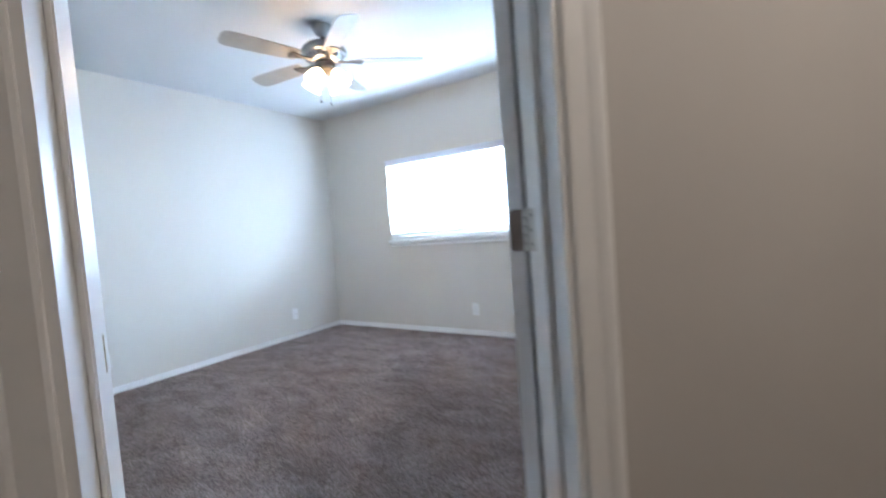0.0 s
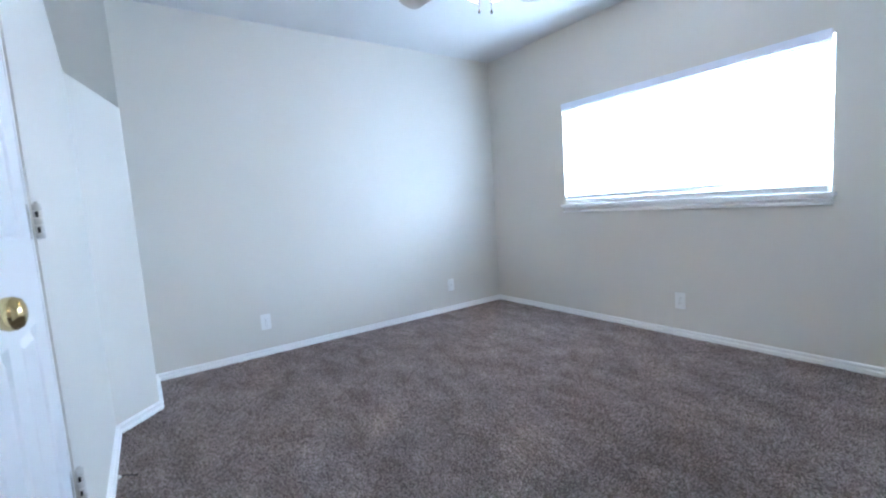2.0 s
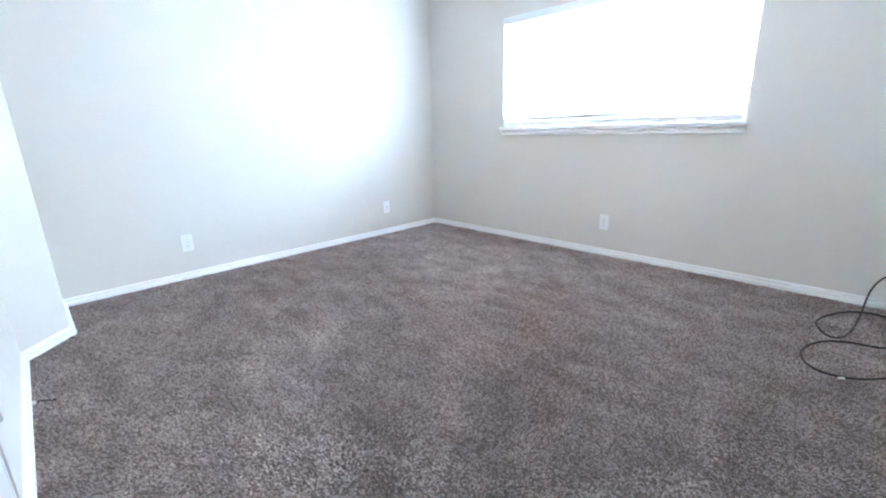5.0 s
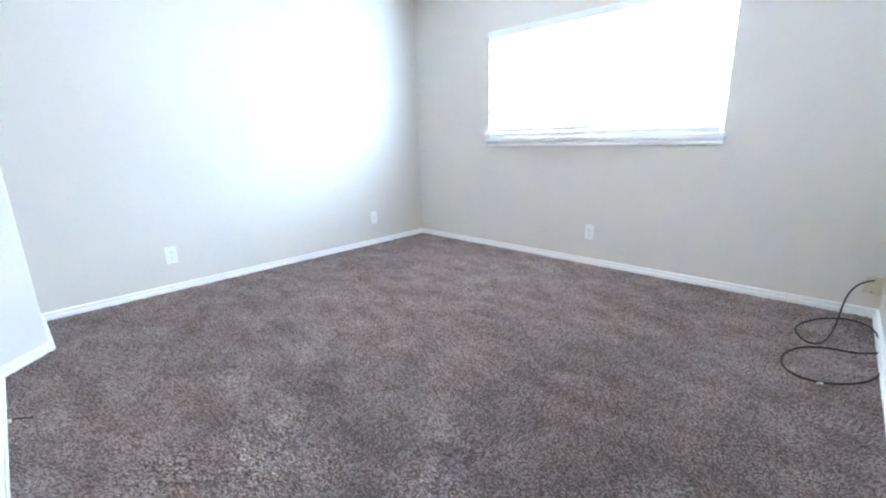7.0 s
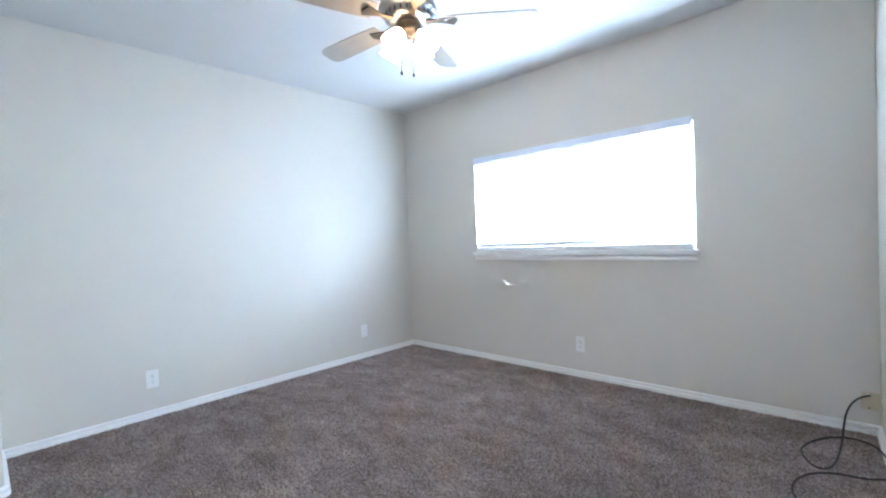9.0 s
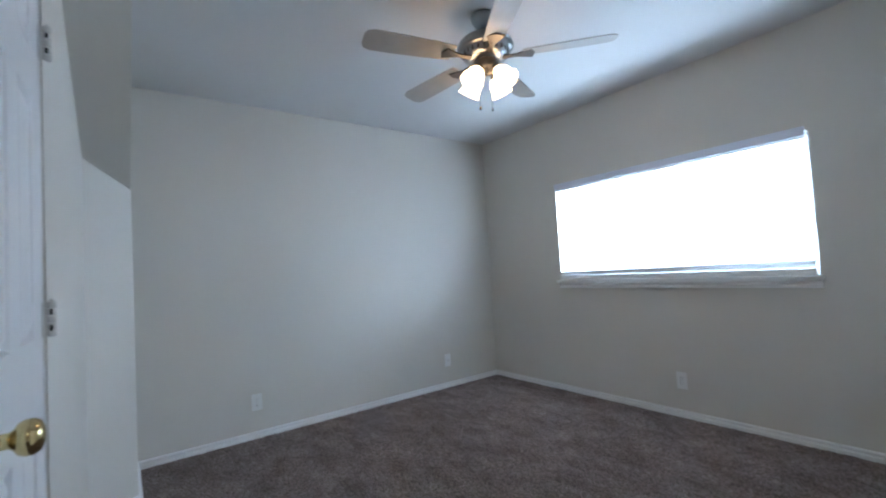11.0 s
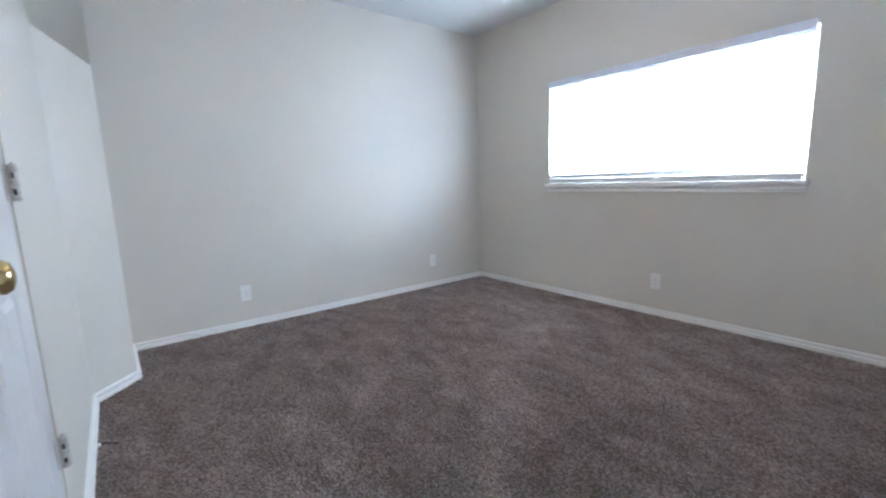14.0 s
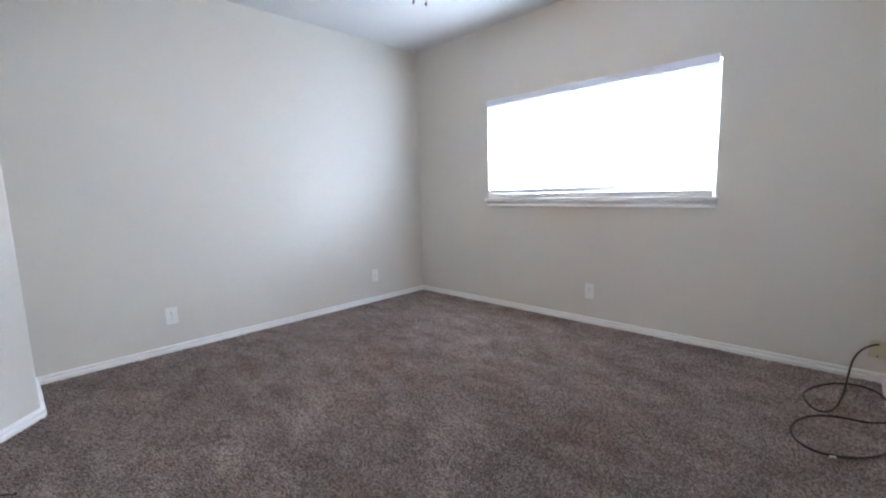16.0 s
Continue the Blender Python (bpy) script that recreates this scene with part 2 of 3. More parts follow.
bm = bmesh.new()
bead = [(0.526 - 0.009 * math.cos(k * math.pi / 16) * (1 - k / 4) + 0.0064 * k / 4, YF - 0.0064 * (k / 4) ** 2) for k in range(5)]
prism(bm, [(0, YF), (0, YB - TW), (0.726, YB - TW), (0.726, YB)] + bead[::-1], 0, H)
setting("wall_corner_block", bm, WALL, "off-white drywall corner with a slanting side", "wall")
bm = bmesh.new()
prism(bm, [(0.526, 1.663), (1.992, H), (0.526, H)], YB - 0.03, YF, "y")
setting("wall_bulkhead", bm, WALL, "off-white drywall bulkhead with a sloping underside", "wall")
bm = bmesh.new()
prism(bm, [(0.726, YB), (0.726, YB - TW), (CX0 - 0.02, yc(CX0) - TW), (CX0 - 0.02, yc(CX0 - 0.02))], 0, H)
prism(bm, [(CX0 - 0.02, yc(CX0 - 0.02)), (CX0 - 0.02, yc(CX0) - TW), (CX1 + 0.02, yc(CX1) - TW), (CX1 + 0.02, yc(CX1 + 0.02))], DOOR_H + 0.02, H)
prism(bm, [(CX1 + 0.02, yc(CX1 + 0.02)), (CX1 + 0.02, yc(CX1) - TW), (KX, yc(KX) - TW), (KX, yc(KX))], 0, H)
setting("wall_closet", bm, WALL, "off-white painted drywall beside the closet door", "wall")
wall_between("wall_switch", Vector((KX, yc(KX))), HL, 0, H, WALL, "off-white painted drywall with two switch plates")
# closet behind its door
bm = bmesh.new()
box(bm, 1.5, 3.0, -4.0, -3.9, 0, H)
box(bm, 1.4, 1.5, -4.0, YB - TW - 0.02, 0, H)
box(bm, 2.72, 2.78, -3.9, YB - TW - 0.03, 0, H)
setting("wall_closet_inside", bm, WALL, "off-white painted drywall inside the closet", "wall")

# doorway wall: lintel, and its run beyond the hinge side along the hall
bm = bmesh.new()
prism(bm, [HL, HR, HR - DN * TW, HL - DN * TW], DOOR_H + 0.03, H)
setting("wall_doorway", bm, HALL, "beige painted drywall over the doorway", "wall")
bm = bmesh.new()
a, b = HR, HR + DV * 1.9
prism(bm, [a, b, b - DN * TW, a - DN * TW], 0, H)
setting("wall_hall_right", bm, HALL, "beige painted drywall of the hall beside the doorway", "wall")
bm = bmesh.new()
a, b = HL - DV * 1.2, HL - DN * 0.0
prism(bm, [a, b, b - DN * TW, a - DN * TW], 0, H)
setting("wall_hall_left", bm, HALL, "beige painted drywall of the hall", "wall")
bm = bmesh.new()
box(bm, 2.2, 6.1, -5.5, -5.4, 0, H)
box(bm, 6.0, 6.1, -5.4, -1.0, 0, H)
box(bm, 4.6, 6.0, -1.35, -1.25, 0, H)
box(bm, 2.2, 2.3, -5.4, -4.2, 0, H)
setting("wall_hall_back", bm, HALL, "beige painted drywall closing the hall", "wall")


# ---- baseboards ----
BASE = [(0, 0), (0.020, 0), (0.020, 0.022), (0.017, 0.026), (0.003, 0.027), (0.003, 0.035), (0.014, 0.036), (0.014, 0.045), (0.009, 0.050), (0, 0.052)]


def baseboard(a, b, cut_a=0.0, cut_b=0.0):
    """Moulding along the wall from a to b (room on the left); cuts: tangents of the mitres."""
    a, b = Vector(a), Vector(b)
    d = (b - a).normalized()
    n = Vector((-d.y, d.x))
    bm = bmesh.new()
    ra, rb = [], []
    for u, z in BASE:
        pa, pb = a + n * u + d * u * cut_a, b + n * u - d * u * cut_b
        ra.append(bm.verts.new((pa.x, pa.y, z)))
        rb.append(bm.verts.new((pb.x, pb.y, z)))
    k = len(BASE)
    for i in range(k):
        bm.faces.new((ra[i], ra[(i + 1) % k], rb[(i + 1) % k], rb[i]))
    bm.faces.new(ra[::-1])
    bm.faces.new(rb)
    return setting("baseboard", bm, TRIM, "white painted baseboard with a grooved profile", "baseboard")


baseboard((0, 0), (0, YF), 1, 1)
baseboard(RB, (0, 0), 1, 1)
baseboard(RA, RB, 0.4, 1)
baseboard((0, YF), (0.526, YF), 1, -0.42)
baseboard((0.526, YF), (0.726, YB), -0.42, 0.42)
baseboard((KX, yc(KX)), HL, 0, 0)
baseboard((CX1 + 0.098, yc(CX1 + 0.098)), (KX, yc(KX)), 0, -0.15)
baseboard((0.726, YB), (CX0 - 0.021, yc(CX0 - 0.021)), 0.42, 0)


# ---- window ----
def window():
    top = empty("window_1", pose(WX0, 0, WZ0), "wide white-framed window behind a closed blind", "window", kind="structure")
    w, h = WX1 - WX0, WZ1 - WZ0
    bm = bmesh.new()
    box(bm, 0.0, 0.035, 0.085, 0.13, 0, h)
    box(bm, w - 0.035, w, 0.085, 0.13, 0, h)
    box(bm, 0.035, w - 0.035, 0.085, 0.13, 0, 0.085)
    box(bm, 0.035, w - 0.035, 0.085, 0.13, h - 0.035, h)
    box(bm, w / 2 - 0.02, w / 2 + 0.02, 0.085, 0.13, 0.085, h - 0.035)
    part("window_frame", bm, ALU, top, "white vinyl window frame")
    for x0, x1 in ((0.035, w / 2 - 0.02), (w / 2 + 0.02, w - 0.035)):
        p = part("pane", one_box(x0, x1, 0.104, 0.108, 0.085, h - 0.035), GLASS, top, "clear glass pane")
        p.visible_shadow = False
    # stool with horns and moulded apron
    bm = one_box(-0.020, w + 0.020, -0.045, 0.0, -0.012, 0.012, 0.005)
    box(bm, 0, w, 0.0, 0.085, -0.02, 0.012)
    part("window_sill", bm, TRIM, top, "white painted sill")
    bm = bmesh.new()
    prof = [(0.0, -0.012), (-0.026, -0.012), (-0.026, -0.022), (-0.018, -0.030), (-0.016, -0.042), (-0.020, -0.047), (-0.020, -0.058), (0.0, -0.058)]
    prism(bm, prof, -0.006, w + 0.006, "x")
    part("apron", bm, TRIM, top, "white moulded apron under the sill")
    bm = bmesh.new()
    box(bm, 0.0, 0.003, 0.0, 0.085, 0.012, h)
    box(bm, w - 0.003, w, 0.0, 0.085, 0.012, h)
    box(bm, 0.003, w - 0.003, 0.0, 0.085, h - 0.003, h)
    part("reveal", bm, WALL, top)


window()


def blind():
    """Wide slatted blind, three slats set open to shape the daylight, its bottom rail just over the sill."""
    w, h = WX1 - WX0 - 0.02, WZ1 - WZ0
    top = empty("window_blind", pose(WX0 + 0.01, -0.019, WZ0), "white slatted window blind, mostly closed and glowing with daylight", "window blind")
    bm = one_box(0.0, w, -0.012, 0.004, h - 0.038, h + 0.017, 0.003)
    part("valance", bm, VALANCE, top, "flat pale valance board")
    part("head_rail", one_box(0.005, w - 0.005, 0.008, 0.055, h - 0.050, h - 0.006, 0.002), PLATE, top)
    zr = 0.030
    # the lowest slats hang a little askew in front of the rest
    part("bottom_rail", one_box(0.004, w - 0.004, -0.004, 0.046, zr - 0.0165, zr + 0.021, 0.004), PLATE, top, "thick white bottom rail")
    for k in range(6):
        bm = bmesh.new()
        box(bm, 0.006, w - 0.006, 0.000, 0.021, 0.0540 + 0.0036 * k, 0.0592 + 0.0036 * k)
        part("stacked_slat", bm, PLATE, top).matrix_basis = pose(0, 0, 0, 0, -0.12 - 0.13 * k, 0)
    zr = 0.032
    count = 17
    pitch = (h - 0.07 - zr - 0.02) / count
    slat = None
    for i in range(count):
        z = zr + 0.03 + pitch * i
        if slat is None:
            bm = bmesh.new()
            box(bm, 0.004, w - 0.004, -0.0255, 0.0255, -0.0015, 0.0015)
            slat = part("slat", bm, SLAT, top)
        else:
            other = slat.copy()
            scene.collection.objects.link(other)
            slat = other
        # slats 4, 9 and 14 are opened to throw a light band on the left wall
        slat.matrix_basis = pose(0, 0.030, z, (24 if i in (4, 9, 14) else -73) + 1.5 * math.sin(i * 2.3), 0, 0)
    for x in (0.14, w / 2, w - 0.14):
        bm = bmesh.new()
        box(bm, x - 0.0015, x + 0.0015, 0.0015, 0.0035, zr, h - 0.06)
        part("ladder_cord", bm, PLATE, top)
    for x in (0.14, w / 2, w - 0.14):
        bm = bmesh.new()
        lathe(bm, [(0.002, -0.006), (0.006, -0.005), (0.007, 0.0), (0.004, 0.005)], pose(x, 0.004, zr, 90, 0, 0), 10)
        part("cord_button", bm, PLATE, top)


blind()


# ---- doors ----
def knob_mesh(bm, m):
    lathe(bm, [(0.033, 0.0), (0.033, 0.004), (0.028, 0.009), (0.014, 0.011), (0.012, 0.014), (0.012, 0.026), (0.016, 0.031), (0.024, 0.036),
               (0.0275, 0.044), (0.027, 0.054), (0.022, 0.062), (0.012, 0.066), (0.004, 0.067)], m, 28)


def panel_leaf(w, h, t=0.035):
    """A moulded door leaf: x from 0 to w, y from 0 (front face) to t, with raised panels on both faces."""
    bm = bmesh.new()
    stile, rail = 0.105, 0.11
    cols = [(stile, w / 2 - 0.045), (w / 2 + 0.045, w - stile)] if w > 0.5 else [(stile, w - stile)]
    rows = [(0.20, 0.82), (1.02, 1.58), (1.69, h - 0.13)]
    xs = sorted({0.0, w, *[x for c in cols for x in c]})
    zs = sorted({0.0, h, *[z for r in rows for z in r]})
    for face, out in ((0.0, -1), (t, 1)):
        for x0, x1 in zip(xs, xs[1:]):
            for z0, z1 in zip(zs, zs[1:]):
                hole = any(abs(x0 - c[0]) < 1e-6 for c in cols) and any(abs(z0 - r[0]) < 1e-6 for r in rows)
                loops = [(0.0, 0.0)]
                if hole:
                    loops += [(0.007, 0.010), (0.014, 0.010), (0.030, 0.002), (0.034, 0.002)]
                rings = []
                for inset, deep in loops:
                    y = face - out * deep
                    rings.append([bm.verts.new(c) for c in ((x0 + inset, y, z0 + inset), (x1 - inset, y, z0 + inset), (x1 - inset, y, z1 - inset), (x0 + inset, y, z1 - inset))])
                for a, b in zip(rings, rings[1:]):
                    for i in range(4):
                        bm.faces.new((a[i], a[(i + 1) % 4], b[(i + 1) % 4], b[i]))
                bm.faces.new(rings[-1])
    for q in (((0, 0, 0), (0, t, 0), (0, t, h), (0, 0, h)), ((w, 0, 0), (w, t, 0), (w, t, h), (w, 0, h)),
              ((0, 0, 0), (w, 0, 0), (w, t, 0), (0, t, 0)), ((0, 0, h), (w, 0, h), (w, t, h), (0, t, h))):
        bm.faces.new([bm.verts.new(c) for c in q])
    bmesh.ops.remove_doubles(bm, verts=bm.verts[:], dist=1e-5)
    return bm


def hinge_parts(parent, x, y, z, fat=1.0):
    """Knuckle barrel at (x, y) and two leaves lying along x."""
    bm = bmesh.new()
    for k in range(5):
        lathe(bm, [(0.0070 * fat, -0.044 + k * 0.0178), (0.0078 * fat, -0.043 + k * 0.0178), (0.0078 * fat, -0.028 + k * 0.0178), (0.0070 * fat, -0.027 + k * 0.0178)], pose(x, y, z), 12)
    lathe(bm, [(0.003, 0.044), (0.005, 0.046), (0.004, 0.050)], pose(x, y, z), 10)
    return part("hinge", bm, STEEL, parent, "worn steel hinge")


def closet_door():
    w, h = CX1 - CX0, DOOR_H - 0.008
    d = empty("door_1", pose(CX0, yc(CX0), 0, 0, 0, -0.72), "closed white moulded panel closet door", "door", kind="structure")
    bm = panel_leaf(w - 0.006, h - 0.012)
    # the front face of the leaf looks into the room
    lf = part("door_leaf", bm, DOOR, d, "white moulded panel leaf")
    lf.matrix_basis = pose(w - 0.003, -0.006, 0.012, 0, 0, 180)
    bm = bmesh.new()
    box(bm, -0.018, -0.001, -0.118, -0.005, 0, DOOR_H + 0.018)
    box(bm, w + 0.001, w + 0.018, -0.118, -0.005, 0, DOOR_H + 0.018)
    box(bm, -0.001, w + 0.001, -0.118, -0.005, DOOR_H + 0.001, DOOR_H + 0.018)
    part("door_frame", bm, TRIM, d, "white painted jamb")
    # the hinge side meets the wall with no casing
    cprof = [(0.006, -0.004), (0.006, 0.008), (0.012, 0.013), (0.080, 0.018), (0.092, 0.018), (0.096, 0.014), (0.096, -0.004)]
    bm = bmesh.new()
    prism(bm, [(w + u, v) for u, v in cprof], 0, DOOR_H + 0.01)
    part("casing", bm, TRIM, d, "white painted casing board")
    bm = bmesh.new()
    box(bm, -0.018, w + 0.096, -0.002, 0.0135, DOOR_H + 0.010, DOOR_H + 0.074)
    part("casing", bm, TRIM, d, "white painted casing board")
    bm = bmesh.new()
    knob_mesh(bm, pose(w - 0.084, -0.006, 0.92, -90, 0, 0))
    k = part("door_knob", bm, BRASS, d, "polished brass knob")
    for z in (0.363, 1.071, 1.777):
        hg = hinge_parts(d, 0.0, 0.012, z, 1.25)
        bm = bmesh.new()
        box(bm, 0.001, 0.016, -0.0052, -0.0040, z - 0.043, z + 0.043)
        part("hinge_leaf", bm, STEEL, hg)
        for dz in (-0.022, 0.018):
            bm = bmesh.new()
            box(bm, 0.0060, 0.0102, 0.0085, 0.0145, z + dz - 0.007, z + dz + 0.007)
            part("hinge_mark", bm, SLOT, hg)


closet_door()


def entry_door():
    """The open door between hall and bedroom, swung back along the wall."""
    base = Matrix.Translation((HL.x, HL.y, 0)) @ Matrix.Rotation(math.atan2(DV.y, DV.x), 4, "Z")
    w = (HR - HL).length
    d = empty("door_2", base, "white panelled bedroom door standing open against the wall", "door", kind="structure")
    # local x along the opening, y into the room
    bm = bmesh.new()
    box(bm, 0, 0.018, -TW - 0.004, 0.004, 0, DOOR_H + 0.028)
    part("strike_jamb", bm, TRIM, d, "white painted jamb")
    bm = bmesh.new()
    box(bm, w - 0.018, w, -TW - 0.004, 0.004, 0, DOOR_H + 0.028)
    part("hinge_jamb", bm, TRIM, d, "white painted jamb")
    bm = bmesh.new()
    box(bm, 0.018, w - 0.018, -TW - 0.004, 0.004, DOOR_H + 0.01, DOOR_H + 0.028)
    part("head_jamb", bm, TRIM, d)
    for x0, x1 in ((0.018, 0.030), (w - 0.030, w - 0.018)):
        part("door_stop", one_box(x0, x1, -0.075, -0.040, 0, DOOR_H + 0.01, 0.003), TRIM, d)
    prof = [(0.0, 0.0), (0.0, 0.008), (0.006, 0.011), (0.026, 0.012), (0.044, 0.013), (0.052, 0.016), (0.066, 0.019), (0.076, 0.018), (0.083, 0.013), (0.087, 0.006), (0.087, 0.0)]
    bm = bmesh.new()
    prism(bm, [(0.004 - u + 0.0, -TW - 0.002 - v) for u, v in prof], 0, DOOR_H + 0.06)
    part("casing", bm, TRIM, d, "moulded white casing on the hall side")
    bm = bmesh.new()
    prism(bm, [(w - 0.004 + u, -TW - 0.002 - v) for u, v in prof], 0, DOOR_H + 0.06)
    part("casing", bm, TRIM, d, "moulded white casing on the hall side")
    s = part("strike_plate", one_box(0.018, 0.0195, -0.046, -0.010, 0.895, 0.953, 0.0004, 1), BRASS, d, "brass strike plate")
    part("strike_hole", one_box(0.0190, 0.0199, -0.036, -0.022, 0.910, 0.938), SLOT, s)
    # leaf pivots about the knuckle
    px, py = w - 0.018, 0.010
    swing = SWING
    lf = part("door_leaf", panel_leaf(w - 0.042, DOOR_H - 0.012), DOOR, d, "white moulded panel leaf")
    m = pose(px, py, 0, 0, 0, -swing) @ pose(0, 0, 0.012) @ Matrix.Translation((-(w - 0.042) - 0.001, -0.042, 0))
    lf.matrix_basis = m
    lw = w - 0.042
    for face, rx, y in ((0, 90, 0.0), (1, -90, 0.035)):
        bm = bmesh.new()
        knob_mesh(bm, pose(0.062, y, 0.90, rx, 0, 0))
        k = part("door_knob", bm, BRASS, lf, "polished brass knob")
    part("latch_plate", one_box(-0.0015, 0.0005, 0.006, 0.029, 0.87, 0.93), BRASS, lf)
    for z in (0.27, 1.056, 1.80):
        hg = hinge_parts(d, px, py, z)
        part("hinge_leaf", one_box(w - 0.0192, w - 0.0176, -0.030, 0.006, z - 0.044, z + 0.044), STEEL, hg)
        bm = bmesh.new()
        rr, zc = 0.010, z - 0.012
        outline = [(0.036, zc - 0.044), (0.036, zc + 0.044)]
        outline += [(0.004 + rr - rr * math.sin(k * math.pi / 8), zc + 0.044 - rr + rr * math.cos(k * math.pi / 8)) for k in range(5)]
        outline += [(0.004 + rr - rr * math.cos(k * math.pi / 8), zc - 0.044 + rr - rr * math.sin(k * math.pi / 8)) for k in range(5)]
        prism(bm, outline, lw - 0.0002, lw + 0.0014, "x")
        part("leaf_hinge_plate", bm, BRONZED, lf, "bronzed hinge plate")
        for dz in (-0.03, 0.0, 0.03):
            bm = bmesh.new()
            lathe(bm, [(0.0035, 0), (0.003, 0.0008)], pose(w - 0.0193, -0.014 + 0.006 * (dz == 0), z + dz, 0, -90, 0), 8)
            part("screw", bm, DARKMETAL, hg)


# opening angle from closed
SWING = 140.0
entry_door()


# ---- outlets and plates ----
def outlet(m, label, blank=False):
    o = empty("wall_outlet", m, label, "outlet", "outlets along the walls")
    part("cover_plate", one_box(-0.036, 0.036, -0.006, 0.0, -0.059, 0.059, 0.003), PLATE, o)
    if blank:
        bm = bmesh.new()
        lathe(bm, [(0.006, 0.0), (0.006, 0.006), (0.004, 0.010)], pose(0, -0.006, 0, 90, 0, 0), 12)
        part("jack", bm, STEEL, o, "small metal jack")
        return o
    for z in (-0.020, 0.020):
        r = part("receptacle", one_box(-0.0165, 0.0165, -0.0085, -0.004, z - 0.0145, z + 0.0145, 0.002), PLATE, o)
        for x, hh in ((-0.006, 0.0045), (0.006, 0.0035)):
            part("slot", one_box(x - 0.001, x + 0.001, -0.0089, -0.0080, z + 0.002 - hh, z + 0.002 + hh), SLOT, r)
        part("ground_hole", one_box(-0.002, 0.002, -0.0089, -0.0080, z - 0.011, z - 0.007), SLOT, r)
    bm = bmesh.new()
    lathe(bm, [(0.003, 0.0), (0.0025, 0.001)], pose(0, -0.006, 0, 90, 0, 0), 8)
    part("screw", bm, STEEL, o)
    return o


outlet(pose(0, -2.371, 0.257, 0, 0, 90), "white duplex outlet low on the wall")
outlet(pose(0, -0.636, 0.260, 0, 0, 90), "white cover plate with a jack low on the wall", True)
outlet(pose(1.889, 0, 0.257, 0, 0, 0), "white duplex outlet under the window")


def switch_plate(m, kind):
    o = empty("switch_plate", m, "white two-gang switch plate beside the doorway", "light switch", "switches beside the doorway")
    part("cover_plate", one_box(-0.056, 0.056, -0.006, 0.0, -0.055, 0.055, 0.003), PLATE, o)
    for x in (-0.023, 0.023):
        part("toggle", one_box(x - 0.005, x + 0.005, -0.013, -0.005, -0.004, 0.010, 0.002), PLATE, o)


sd = (Vector((KX, yc(KX))) - HL).normalized()
sa = math.degrees(math.atan2(sd.y, sd.x))
sp = HL + sd * 0.105
for z in (1.125, 1.283):
    switch_plate(pose(sp.x, sp.y, z, 0, 0, sa + 0), 0)


# ---- cable with its wall plate ----
def tube(name, points, radius, material, parent=None, label=""):
    cu = bpy.data.curves.new(name, "CURVE")
    cu.dimensions, cu.bevel_depth, cu.bevel_resolution, cu.resolution_u = "3D", radius, 3, 10
    sp_ = cu.splines.new("NURBS")
    sp_.points.add(len(points) - 1)
    for p, c in zip(sp_.points, points):
        p.co = (*c, 1)
    sp_.use_endpoint_u, sp_.order_u = True, 4
    tmp = bpy.data.objects.new(name, cu)
    me = bpy.data.meshes.new_from_object(tmp)
    bpy.data.objects.remove(tmp)
    me.materials.clear()
    me.materials.append(material)
    for f in me.polygons:
        f.use_smooth = True
    ob = new(name, me)
    ob.parent = parent
    if label:
        ob["label"] = label
    return ob


plate = empty("cable_plate", pose(3.478, 0, 0.178, 0, 4, 0), "yellowed almond cable outlet plate, loose on the wall", "cable plate")
part("cover_plate", one_box(-0.036, 0.036, -0.014, 0.0, -0.050, 0.046, 0.004), ALMOND, plate)
bm = bmesh.new()
lathe(bm, [(0.006, 0.0), (0.006, 0.012), (0.004, 0.016)], pose(-0.010, -0.014, 0.032, 90, 0, 0), 12)
part("jack", bm, STEEL, plate)
part("screw", one_box(-0.004, 0.004, -0.0155, -0.013, -0.040, -0.034), DARKMETAL, plate)

cable = empty("coax_cable", pose(3.4, -0.5, 0), "black coaxial cable looped on the carpet", "cable")
C = 0.011
run = [(3.477, -0.030, 0.21), (3.44, -0.05, 0.205), (3.39, -0.10, 0.165), (3.375, -0.18, 0.08), (3.37, -0.30, 0.03), (3.352, -0.48, C), (3.33, -0.585, C),
       (3.29, -0.615, C), (3.245, -0.555, C), (3.212, -0.44, C), (3.245, -0.32, C), (3.32, -0.22, C + 0.012), (3.42, -0.19, C + 0.02), (3.505, -0.25, C + 0.02),
       (3.535, -0.45, C + 0.012), (3.54, -0.66, C), (3.525, -0.82, C), (3.45, -0.945, C), (3.34, -1.015, C), (3.25, -0.99, C), (3.203, -0.87, C),
       (3.235, -0.72, C), (3.31, -0.63, C), (3.39, -0.60, C), (3.46, -0.605, C), (3.525, -0.560, C + 0.012)]
tube("jacket", [Vector(p) - Vector((3.4, -0.5, 0)) for p in run], 0.0044, RUBBER, cable)
bm = bmesh.new()
lathe(bm, [(0.0045, -0.012), (0.0055, -0.010), (0.0055, 0.010), (0.002, 0.011)], look((0.127, -0.058, C + 0.012), (0.06, -0.10, C)), 12)
part("connector", bm, STEEL, cable, "metal end connector")
# short white band in place of a highlight on the black jacket
bm = bmesh.new()
lathe(bm, [(0.0046, -0.010), (0.0047, 0.010)], look((3.357 - 3.4, -1.007 + 0.5, C), (3.45 - 3.4, -0.945 + 0.5, C)), 10)
part("cable_glint", bm, PLATE, cable, "white band painted in for a highlight on the cable")

